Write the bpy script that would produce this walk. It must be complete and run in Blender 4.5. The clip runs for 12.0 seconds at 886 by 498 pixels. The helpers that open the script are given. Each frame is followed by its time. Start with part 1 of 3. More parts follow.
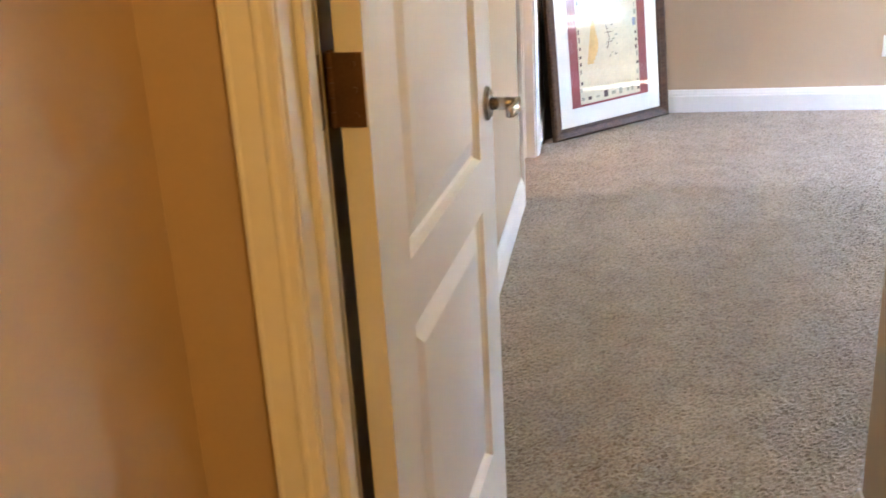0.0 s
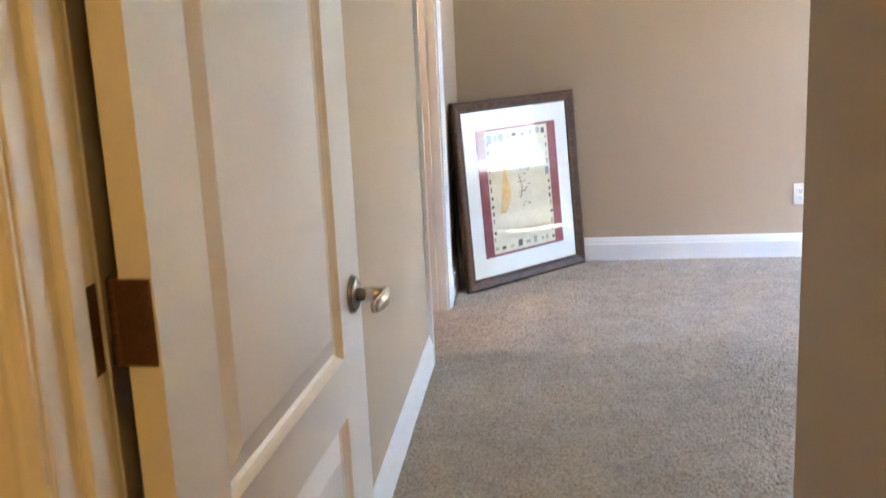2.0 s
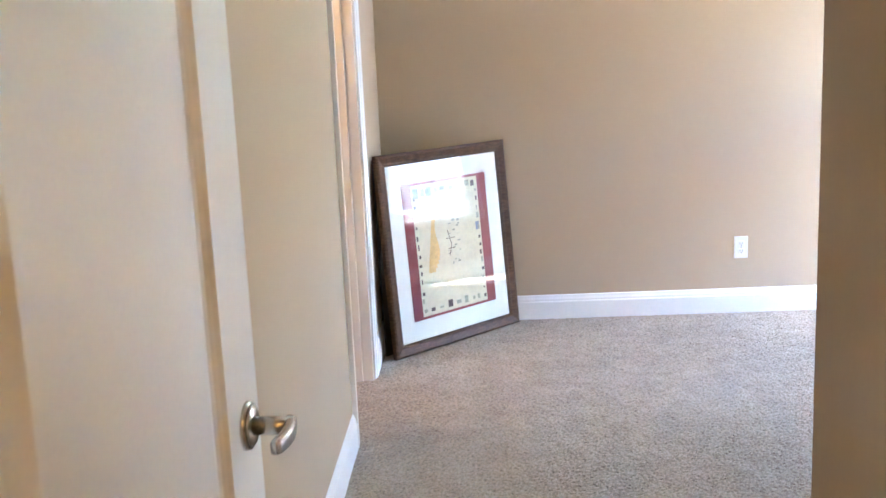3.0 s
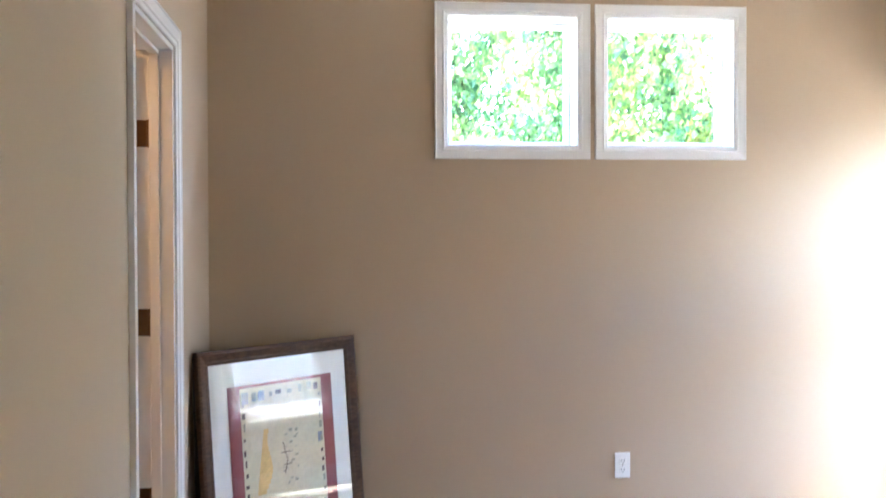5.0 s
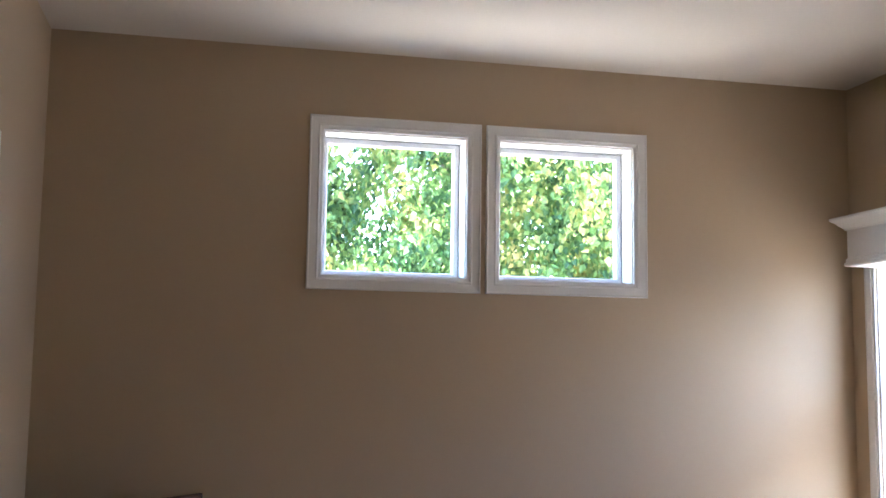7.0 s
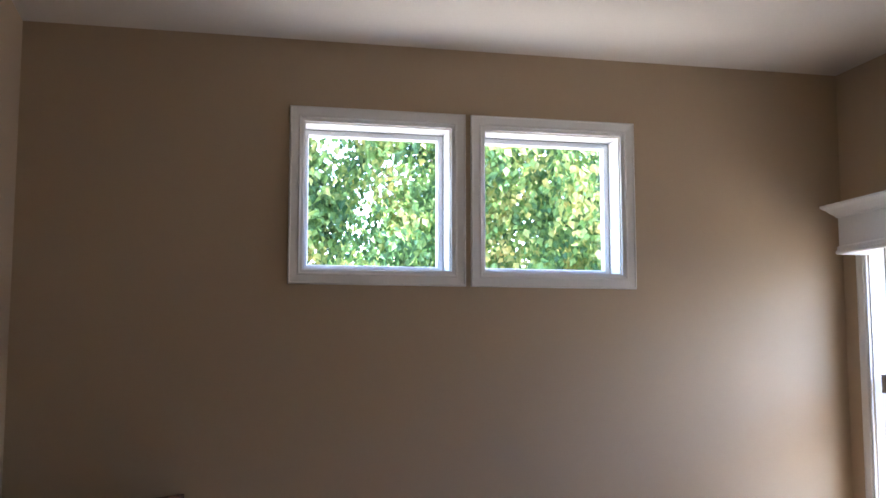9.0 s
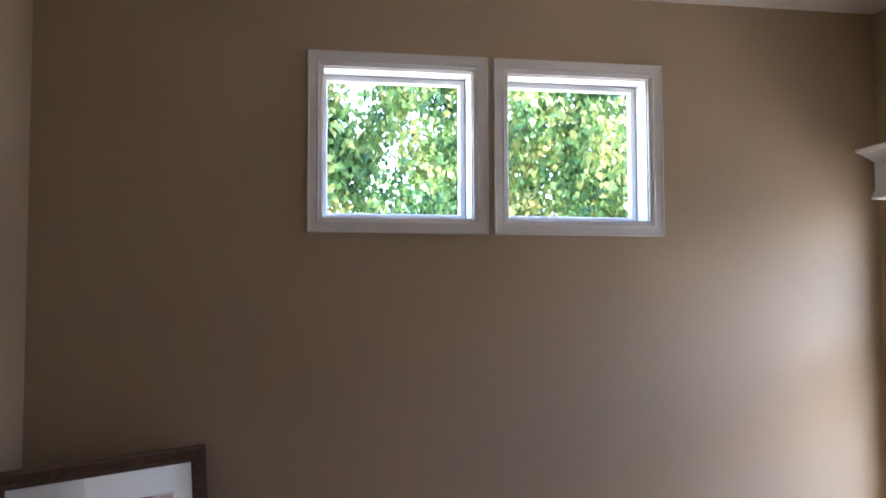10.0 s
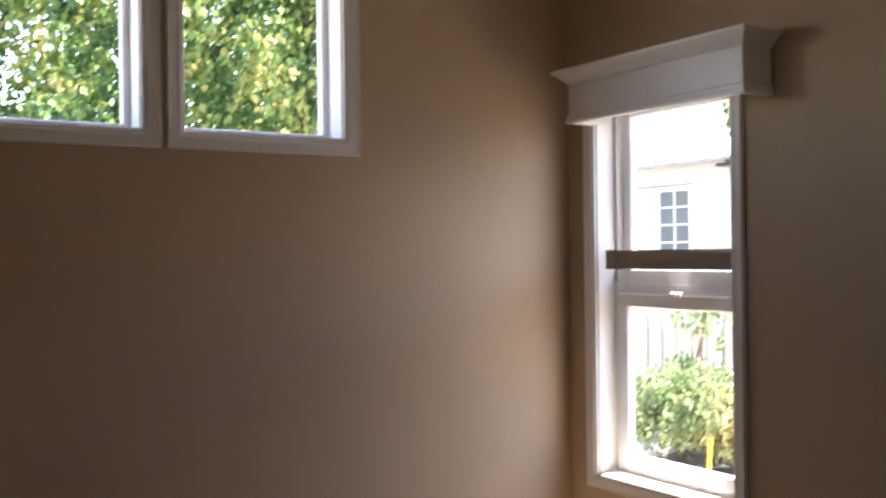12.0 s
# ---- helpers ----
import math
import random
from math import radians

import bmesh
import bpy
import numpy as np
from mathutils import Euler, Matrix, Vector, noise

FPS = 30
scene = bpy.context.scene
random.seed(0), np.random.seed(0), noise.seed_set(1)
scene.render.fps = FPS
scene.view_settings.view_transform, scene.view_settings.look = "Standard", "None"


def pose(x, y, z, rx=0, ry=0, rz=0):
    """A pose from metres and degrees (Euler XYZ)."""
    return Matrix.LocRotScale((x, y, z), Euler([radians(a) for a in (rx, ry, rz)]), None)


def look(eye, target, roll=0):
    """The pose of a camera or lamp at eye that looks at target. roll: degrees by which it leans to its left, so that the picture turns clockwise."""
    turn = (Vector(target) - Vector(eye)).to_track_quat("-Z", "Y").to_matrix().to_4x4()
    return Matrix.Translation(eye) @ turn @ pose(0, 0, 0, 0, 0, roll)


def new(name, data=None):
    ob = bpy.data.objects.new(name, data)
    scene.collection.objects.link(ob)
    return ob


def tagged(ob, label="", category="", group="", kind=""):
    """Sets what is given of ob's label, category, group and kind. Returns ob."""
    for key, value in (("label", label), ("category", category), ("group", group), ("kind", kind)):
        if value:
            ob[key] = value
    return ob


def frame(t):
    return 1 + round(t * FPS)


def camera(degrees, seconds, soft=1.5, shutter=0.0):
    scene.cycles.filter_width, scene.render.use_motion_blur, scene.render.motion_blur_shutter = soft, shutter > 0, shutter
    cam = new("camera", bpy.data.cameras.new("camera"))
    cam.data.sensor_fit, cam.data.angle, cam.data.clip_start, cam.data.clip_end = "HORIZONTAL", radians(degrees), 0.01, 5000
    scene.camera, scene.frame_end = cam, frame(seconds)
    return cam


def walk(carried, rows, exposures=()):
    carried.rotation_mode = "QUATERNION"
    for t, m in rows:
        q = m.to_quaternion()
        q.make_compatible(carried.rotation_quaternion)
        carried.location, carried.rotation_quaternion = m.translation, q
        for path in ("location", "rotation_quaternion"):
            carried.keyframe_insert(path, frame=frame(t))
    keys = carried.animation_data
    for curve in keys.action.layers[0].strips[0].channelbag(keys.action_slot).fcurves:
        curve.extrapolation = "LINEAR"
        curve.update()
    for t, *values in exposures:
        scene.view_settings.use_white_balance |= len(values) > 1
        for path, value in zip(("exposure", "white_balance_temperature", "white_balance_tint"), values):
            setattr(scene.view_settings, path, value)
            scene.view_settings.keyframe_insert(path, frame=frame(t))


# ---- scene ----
cam = camera(46.7, 12.0, soft=1.5, shutter=0.4)
PATH = [
    (0, (0.206, 2.178, 1.352), (-0.135, 4.024, 0.662), -3.3),
    (0.5, (0.261, 2.22, 1.364), (-0.023, 4.091, 0.718), -3.2),
    (1, (0.294, 2.247, 1.374), (0.032, 4.137, 0.775), -3.3),
    (1.5, (0.303, 2.299, 1.385), (0.071, 4.209, 0.838), -2.7),
    (2, (0.297, 2.417, 1.401), (0.082, 4.353, 0.946), -2.7),
    (2.5, (0.256, 2.607, 1.421), (0.138, 4.568, 1.045), -1.9),
    (2.7, (0.257, 2.68, 1.42), (0.17, 4.639, 1.028), -2.3),
    (4.5, (0.36, 3.344, 1.368), (0.41, 5.339, 1.228), -0.7),
    (5, (0.35, 3.5, 1.394), (0.552, 5.489, 1.364), -0.2),
    (5.5, (0.435, 3.662, 1.417), (0.635, 5.65, 1.494), 0.8),
    (6, (0.416, 3.854, 1.432), (0.744, 5.821, 1.573), 0.7),
    (6.5, (0.411, 3.966, 1.447), (0.863, 5.906, 1.619), 0.2),
    (7, (0.442, 4.01, 1.45), (0.867, 5.952, 1.668), 0.8),
    (9, (0.491, 4.083, 1.438), (0.93, 6.022, 1.652), 0.0),
    (9.5, (0.523, 4.118, 1.421), (0.936, 6.065, 1.62), 0.2),
    (10, (0.536, 4.165, 1.403), (0.921, 6.123, 1.537), -0.2),
    (10.5, (0.493, 4.305, 1.4), (0.959, 6.249, 1.46), -1.0),
    (11, (0.435, 4.475, 1.383), (1.1, 6.361, 1.377), -2.0),
    (11.5, (0.434, 4.629, 1.365), (1.316, 6.422, 1.278), -1.2),
    (12, (0.488, 4.714, 1.373), (1.547, 6.411, 1.381), -0.7),
]
EXPOSURES = [(0, 6.9, 5700, 8), (0.5, 6.65, 5700, 8), (1, 6.45, 5700, 8), (1.5, 6.3, 5700, 8), (2.0, 6.65, 5450, 6), (2.7, 6.83, 5250, 6), (4.5, 6.39, 5490, 8), (5.5, 5.55, 5510, 11), (7, 4.67, 5850, 14), (9.5, 4.3, 5800, 16), (10.5, 4.31, 5750, 15), (12, 3.53, 6950, 21)]
walk(cam, [(t, look(eye, target, roll)) for t, eye, target, roll in PATH], EXPOSURES)

# brightness of the place's light, and its main paints
SKY, SUN, HALL, CLOSET = 0.15, 4.2, 0.39, 0.70
WALL, CEILC = (0.495, 0.380, 0.254), (0.72, 0.66, 0.58)
CARPET_DARK, CARPET_LIGHT = (0.19, 0.147, 0.104), (0.40, 0.322, 0.238)

# ---- world, sun and lamps ----
world = bpy.data.worlds.new("sky")
scene.world = world
world.use_nodes = True
wn = world.node_tree.nodes
sky = wn.new("ShaderNodeTexSky")
sky.sky_type = "NISHITA"
sky.sun_disc = False
sky.sun_elevation, sky.sun_rotation = radians(64), radians(118)
wn["Background"].inputs["Strength"].default_value = SKY
world.node_tree.links.new(sky.outputs[0], wn["Background"].inputs["Color"])

sun = new("sun", bpy.data.lights.new("sun", "SUN"))
sun.data.energy, sun.data.angle, sun.data.color = SUN, radians(0.5), (1.0, 0.95, 0.86)
sun.matrix_world = look((4, -2.15, 9.3), (0, 0, 0))


def bulb(name, x, y, z, watts, colour, radius=0.08):
    lamp = new(name, bpy.data.lights.new(name, "POINT"))
    lamp.data.energy, lamp.data.color, lamp.data.shadow_soft_size = watts, colour, radius
    lamp.location = (x, y, z)
    return lamp


def opening(x, y, z, w, h, turn):
    """A portal in a window's opening that guides the sky's light; it gives off none itself."""
    lamp = new("sky_opening", bpy.data.lights.new("sky_opening", "AREA"))
    lamp.data.shape, lamp.data.size, lamp.data.size_y = "RECTANGLE", w, h
    lamp.data.cycles.is_portal = True
    lamp.matrix_world = pose(x, y, z, *turn)


opening(3.33, 7.48, 1.235, 0.70, 1.47, (90, 0, 90))
opening(3.33, 4.87, 1.235, 0.70, 1.47, (90, 0, 90))
opening(1.12, 8.18, 2.067, 0.58, 0.57, (90, 0, 180))
opening(1.84, 8.18, 2.067, 0.58, 0.57, (90, 0, 180))

bulb("hall_bulb", 0.75, 1.6, 2.5, HALL, (1.0, 0.57, 0.14))
bulb("closet_bulb", -1.3, 6.2, 2.58, CLOSET, (1.0, 0.60, 0.25), 0.2)


# ---- materials ----
def material(name, colour, rough=0.6, metal=0.0, spread=0.08, scale=6.0, fine=180.0, bump=0.1, dist=0.002):
    """Colour varied at two scales, with fine relief."""
    m = bpy.data.materials.new(name)
    m.use_nodes = True
    n, l = m.node_tree.nodes, m.node_tree.links
    b = n["Principled BSDF"]
    co = n.new("ShaderNodeTexCoord")
    big, small = n.new("ShaderNodeTexNoise"), n.new("ShaderNodeTexNoise")
    big.inputs["Scale"].default_value, small.inputs["Scale"].default_value = scale, fine
    big.inputs["Detail"].default_value, small.inputs["Detail"].default_value = 5, 3
    l.new(co.outputs["Object"], big.inputs["Vector"]), l.new(co.outputs["Object"], small.inputs["Vector"])
    add = n.new("ShaderNodeMath")
    add.operation = "ADD"
    l.new(big.outputs["Fac"], add.inputs[0]), l.new(small.outputs["Fac"], add.inputs[1])
    ramp = n.new("ShaderNodeMapRange")
    ramp.inputs["From Min"].default_value, ramp.inputs["From Max"].default_value = 0.6, 1.4
    ramp.inputs["To Min"].default_value, ramp.inputs["To Max"].default_value = 1 - spread, 1 + spread
    l.new(add.outputs[0], ramp.inputs["Value"])
    mix = n.new("ShaderNodeVectorMath")
    mix.operation = "SCALE"
    mix.inputs[0].default_value = colour
    l.new(ramp.outputs[0], mix.inputs["Scale"])
    l.new(mix.outputs[0], b.inputs["Base Color"])
    b.inputs["Roughness"].default_value, b.inputs["Metallic"].default_value = rough, metal
    if bump:
        bp = n.new("ShaderNodeBump")
        bp.inputs["Strength"].default_value, bp.inputs["Distance"].default_value = bump, dist
        l.new(small.outputs["Fac"], bp.inputs["Height"])
        l.new(bp.outputs[0], b.inputs["Normal"])
    return m


def wood(name, dark, light, rough=0.4):
    """Brown wood with grain along the object's x axis."""
    m = bpy.data.materials.new(name)
    m.use_nodes = True
    n, l = m.node_tree.nodes, m.node_tree.links
    b = n["Principled BSDF"]
    co, mp, ns = n.new("ShaderNodeTexCoord"), n.new("ShaderNodeMapping"), n.new("ShaderNodeTexNoise")
    mp.inputs["Scale"].default_value = (6, 6, 40)
    ns.inputs["Scale"].default_value, ns.inputs["Detail"].default_value, ns.inputs["Distortion"].default_value = 5, 8, 0.8
    l.new(co.outputs["Object"], mp.inputs["Vector"]), l.new(mp.outputs[0], ns.inputs["Vector"])
    rp = n.new("ShaderNodeValToRGB")
    rp.color_ramp.elements[0].position, rp.color_ramp.elements[1].position = 0.35, 0.7
    rp.color_ramp.elements[0].color, rp.color_ramp.elements[1].color = (*dark, 1), (*light, 1)
    l.new(ns.outputs["Fac"], rp.inputs[0]), l.new(rp.outputs[0], b.inputs["Base Color"])
    b.inputs["Roughness"].default_value, b.inputs["Specular IOR Level"].default_value = rough, 0.25
    bp = n.new("ShaderNodeBump")
    bp.inputs["Strength"].default_value, bp.inputs["Distance"].default_value = 0.2, 0.001
    l.new(ns.outputs["Fac"], bp.inputs["Height"]), l.new(bp.outputs[0], b.inputs["Normal"])
    return m


def pane_glass(name, gloss_tint=(1, 1, 1), clear=(1, 1, 1)):
    """A thin pane: clear, with mirror gloss by Fresnel."""
    m = bpy.data.materials.new(name)
    m.use_nodes = True
    n, l = m.node_tree.nodes, m.node_tree.links
    n.remove(n["Principled BSDF"])
    tr, gl, lw, mx = n.new("ShaderNodeBsdfTransparent"), n.new("ShaderNodeBsdfGlossy"), n.new("ShaderNodeLayerWeight"), n.new("ShaderNodeMixShader")
    pw, ma = n.new("ShaderNodeMath"), n.new("ShaderNodeMath")
    tr.inputs["Color"].default_value = (*clear, 1)
    gl.inputs["Color"].default_value, gl.inputs["Roughness"].default_value = (*gloss_tint, 1), 0.0
    pw.operation, ma.operation = "POWER", "MULTIPLY_ADD"
    pw.inputs[1].default_value, ma.inputs[1].default_value, ma.inputs[2].default_value = 5.0, 0.9, 0.055
    l.new(lw.outputs["Facing"], pw.inputs[0]), l.new(pw.outputs[0], ma.inputs[0])
    l.new(ma.outputs[0], mx.inputs[0]), l.new(tr.outputs[0], mx.inputs[1]), l.new(gl.outputs[0], mx.inputs[2])
    l.new(mx.outputs[0], n["Material Output"].inputs["Surface"])
    return m


def leaf_material(name, a, b_col, c):
    """Leaves whose green varies from leaf to leaf, letting some light through."""
    m = bpy.data.materials.new(name)
    m.use_nodes = True
    n, l = m.node_tree.nodes, m.node_tree.links
    b = n["Principled BSDF"]
    g, rp, ns, co, ad = n.new("ShaderNodeNewGeometry"), n.new("ShaderNodeValToRGB"), n.new("ShaderNodeTexNoise"), n.new("ShaderNodeTexCoord"), n.new("ShaderNodeMath")
    e = rp.color_ramp.elements
    e[0].position, e[1].position = 0.35, 0.76
    e[0].color, e[1].color = (*a, 1), (*c, 1)
    mid = e.new(0.52)
    mid.color = (*b_col, 1)
    ns.inputs["Scale"].default_value, ns.inputs["Detail"].default_value = 1.9, 4
    l.new(co.outputs["Object"], ns.inputs["Vector"])
    ad.operation = "MULTIPLY_ADD"
    ad.inputs[1].default_value = 0.24
    shift = n.new("ShaderNodeMath")
    shift.operation = "SUBTRACT"
    shift.inputs[1].default_value = 0.13
    l.new(g.outputs["Random Per Island"], ad.inputs[0]), l.new(ns.outputs["Fac"], ad.inputs[2])
    l.new(ad.outputs[0], shift.inputs[0]), l.new(shift.outputs[0], rp.inputs[0]), l.new(rp.outputs[0], b.inputs["Base Color"])
    b.inputs["Roughness"].default_value = 0.5
    tl, mx = n.new("ShaderNodeBsdfTranslucent"), n.new("ShaderNodeMixShader")
    l.new(rp.outputs[0], tl.inputs["Color"])
    mx.inputs[0].default_value = 0.4
    l.new(b.outputs[0], mx.inputs[1]), l.new(tl.outputs[0], mx.inputs[2])
    l.new(mx.outputs[0], n["Material Output"].inputs["Surface"])
    return m


def carpet_material():
    m = bpy.data.materials.new("carpet_pile")
    m.use_nodes = True
    n, l = m.node_tree.nodes, m.node_tree.links
    b = n["Principled BSDF"]
    co = n.new("ShaderNodeTexCoord")
    tuft, patch, wide = (n.new("ShaderNodeTexNoise") for _ in range(3))
    for t, s, d in ((tuft, 105, 4), (patch, 9.0, 6), (wide, 1.3, 2)):
        t.inputs["Scale"].default_value, t.inputs["Detail"].default_value = s, d
        l.new(co.outputs["Object"], t.inputs["Vector"])
    tuft.inputs["Roughness"].default_value = 0.7
    r1 = n.new("ShaderNodeValToRGB")
    e = r1.color_ramp.elements
    e[0].position, e[1].position = 0.36, 0.62
    e[0].color, e[1].color = (*CARPET_DARK, 1), (*CARPET_LIGHT, 1)
    l.new(tuft.outputs["Fac"], r1.inputs[0])
    a = n.new("ShaderNodeMath")
    a.operation = "ADD"
    l.new(patch.outputs["Fac"], a.inputs[0]), l.new(wide.outputs["Fac"], a.inputs[1])
    mr = n.new("ShaderNodeMapRange")
    mr.inputs["From Min"].default_value, mr.inputs["From Max"].default_value = 0.7, 1.3
    mr.inputs["To Min"].default_value, mr.inputs["To Max"].default_value = 0.80, 1.17
    l.new(a.outputs[0], mr.inputs["Value"])
    v = n.new("ShaderNodeVectorMath")
    v.operation = "SCALE"
    l.new(r1.outputs[0], v.inputs[0]), l.new(mr.outputs[0], v.inputs["Scale"])
    l.new(v.outputs[0], b.inputs["Base Color"])
    b.inputs["Roughness"].default_value = 0.95
    b.inputs["Sheen Weight"].default_value = 0.2
    bp = n.new("ShaderNodeBump")
    bp.inputs["Strength"].default_value, bp.inputs["Distance"].default_value = 0.6, 0.007
    l.new(tuft.outputs["Fac"], bp.inputs["Height"]), l.new(bp.outputs[0], b.inputs["Normal"])
    return m


PAINT = material("beige_wall_paint", WALL, 0.7, spread=0.025, scale=1.7, fine=140, bump=0.12, dist=0.0015)
CEIL = material("white_ceiling_paint", CEILC, 0.8, spread=0.03, scale=2.5, fine=90, bump=0.25, dist=0.002)
TRIM = material("white_semi_gloss_trim", (0.80, 0.79, 0.77), 0.35, spread=0.03, scale=5, fine=60, bump=0.03, dist=0.001)
DOOR = material("white_door_paint", (0.78, 0.765, 0.74), 0.4, spread=0.03, scale=4, fine=160, bump=0.05, dist=0.001)
VINYL = material("white_window_vinyl", (0.87, 0.88, 0.89), 0.3, spread=0.02, bump=0.02)
BRONZE = material("brown_bronze", (0.16, 0.09, 0.045), 0.42, 0.75, spread=0.2, scale=40, fine=300, bump=0.05)
NICKEL = material("satin_nickel", (0.46, 0.42, 0.37), 0.26, 1.0, spread=0.08, scale=60, fine=400, bump=0.03)
PLASTIC = material("white_plastic", (0.82, 0.82, 0.80), 0.35, spread=0.02, bump=0.0)
DARK = material("dark_slot", (0.03, 0.03, 0.03), 0.6, spread=0.1, bump=0.0)
FRAME_WOOD = wood("walnut_frame", (0.045, 0.021, 0.009), (0.120, 0.060, 0.027), 0.5)
BACKING = material("black_backing_paper", (0.02, 0.015, 0.012), 0.7, spread=0.2, bump=0.05)
MAT_BOARD = material("ivory_mat_board", (0.80, 0.80, 0.74), 0.75, spread=0.03, scale=9, fine=300, bump=0.03)
BURGUNDY = material("burgundy_mat_board", (0.23, 0.045, 0.05), 0.7, spread=0.12, scale=30, fine=300, bump=0.03)
ART = material("cream_print_paper", (0.66, 0.61, 0.43), 0.7, spread=0.12, scale=11, fine=90, bump=0.02)
OCHRE = material("ochre_wash", (0.66, 0.46, 0.17), 0.7, spread=0.25, scale=25, fine=120, bump=0.0)
INK = material("dark_brown_ink", (0.09, 0.06, 0.055), 0.7, spread=0.5, scale=60, fine=200, bump=0.0)
GREY_INK = material("grey_green_ink", (0.33, 0.33, 0.24), 0.7, spread=0.4, scale=60, fine=200, bump=0.0)
BLUE_INK = material("grey_blue_ink", (0.22, 0.25, 0.32), 0.7, spread=0.4, scale=60, fine=200, bump=0.0)
PICTURE_GLASS = pane_glass("picture_glass")
WINDOW_GLASS = pane_glass("window_glass", clear=(0.97, 0.985, 0.98))
CARPET = carpet_material()
SLAT = material("taupe_blind_slats", (0.33, 0.285, 0.24), 0.5, spread=0.08, scale=20, fine=200, bump=0.05)
CORD = material("blind_cord", (0.20, 0.185, 0.16), 0.8, spread=0.1, bump=0.0)
SIDING = material("white_siding", (0.86, 0.87, 0.88), 0.6, spread=0.05, scale=2, fine=40, bump=0.1)
FENCE = material("pale_weathered_fence", (0.46, 0.45, 0.43), 0.8, spread=0.18, scale=5, fine=60, bump=0.3)
ROOF = material("grey_roof_shingle", (0.42, 0.41, 0.40), 0.9, spread=0.3, scale=8, fine=60, bump=0.4)
SOIL = material("garden_soil", (0.17, 0.13, 0.09), 0.95, spread=0.35, scale=3, fine=50, bump=0.6, dist=0.02)
PALE_GROUND = material("pale_bounce_ground", (0.30, 0.275, 0.24), 0.95, spread=0.25, scale=2.5, fine=55, bump=0.5, dist=0.015)
STUCCO = material("outer_wall_stucco", (0.6, 0.56, 0.5), 0.9, spread=0.1, scale=3, fine=60, bump=0.3)
BARK = material("grey_bark", (0.16, 0.12, 0.09), 0.9, spread=0.35, scale=20, fine=80, bump=0.6, dist=0.01)
POT_AND_SHADE = material("dark_planter_and_shade", (0.05, 0.05, 0.055), 0.5, spread=0.2, scale=9, bump=0.05)
YELLOW = material("yellow_stake_paint", (0.60, 0.43, 0.05), 0.5, spread=0.1, bump=0.0)
STONE = material("pale_garden_stone", (0.55, 0.54, 0.52), 0.85, spread=0.15, scale=6, fine=80, bump=0.3)
PANE_DARK = material("dark_far_pane", (0.17, 0.20, 0.24), 0.12, spread=0.2, bump=0.0)
LEAF = leaf_material("maple_leaf", (0.035, 0.10, 0.035), (0.16, 0.28, 0.075), (0.56, 0.48, 0.17))
BUSH_LEAF = leaf_material("bush_leaf", (0.09, 0.15, 0.07), (0.20, 0.27, 0.12), (0.42, 0.38, 0.19))


# ---- mesh helpers ----
def box(bm, x0, x1, y0, y1, z0, z1, bevel=0.0):
    m = Matrix.Translation(((x0 + x1) / 2, (y0 + y1) / 2, (z0 + z1) / 2)) @ Matrix.Diagonal((x1 - x0, y1 - y0, z1 - z0, 1))
    made = bmesh.ops.create_cube(bm, size=1, matrix=m)["verts"]
    if bevel:
        edges = {e for v in made for e in v.link_edges}
        bmesh.ops.bevel(bm, geom=list(edges), offset=bevel, segments=2, affect="EDGES", profile=0.5)


def rod(bm, a, b, r0, r1=None, n=10):
    a, b = Vector(a), Vector(b)
    turn = (b - a).to_track_quat("Z", "Y").to_matrix().to_4x4()
    m = Matrix.Translation((a + b) / 2) @ turn
    bmesh.ops.create_cone(bm, cap_ends=True, segments=n, radius1=r0, radius2=r0 if r1 is None else r1, depth=(b - a).length, matrix=m)


def ring(bm, w, h, profile, closed=True):
    """Moulding mitred round a w x h rectangle in the xz plane, its front towards -y. profile: (inset, proud) pairs. closed=False leaves
    the foot open, as round a door."""
    loops = []
    for inset, proud in profile:
        low = inset if closed else 0.0
        loops.append([bm.verts.new(c) for c in ((inset, -proud, low), (inset, -proud, h - inset), (w - inset, -proud, h - inset), (w - inset, -proud, low))])
    for a, b in zip(loops, loops[1:]):
        for i in range(4 if closed else 3):
            j = (i + 1) % 4
            bm.faces.new((a[i], a[j], b[j], b[i]))
    if not closed:
        bm.faces.new([lp[0] for lp in loops]), bm.faces.new([lp[3] for lp in reversed(loops)])


def finish(name, bm, mat, smooth=False):
    bmesh.ops.recalc_face_normals(bm, faces=bm.faces[:])
    me = bpy.data.meshes.new(name)
    bm.to_mesh(me)
    bm.free()
    me.materials.append(mat)
    if smooth:
        me.shade_smooth()
    return new(name, me)


def part(name, bm, mat, parent, label="", smooth=False):
    ob = finish(name, bm, mat, smooth)
    ob.parent = parent
    return tagged(ob, label)


def structure(name, bm, mat, label, category):
    return tagged(finish(name, bm, mat), label, category, kind="structure")


def thing(name, label, category, m=None, group="", kind=""):
    ob = new(name)
    ob.empty_display_size = 0.1
    if m is not None:
        ob.matrix_world = m
    return tagged(ob, label, category, group, kind)


# ---- the room's large structure ----
XL, XR, YB, TOP = -0.208, 3.148, 8.0, 2.678
XP, YP = 0.688, 4.05            # the passage's right wall and its end
YE0, YE1 = 3.203, 3.326         # the entry wall
XJ0, XJ1 = -0.141, 0.640        # the entry opening
XH = -0.298                     # the hall's left wall
W1, W2, WZ = (0.830, 1.409), (1.548, 2.127), (1.781, 2.353)
RY, RZ = (7.132, 7.832), (0.498, 1.97)
SY = (4.52, 5.22)               # an unseen tall window, added to light the left wall
CY, CZ = (6.365, 7.080), 2.036  # the closet opening

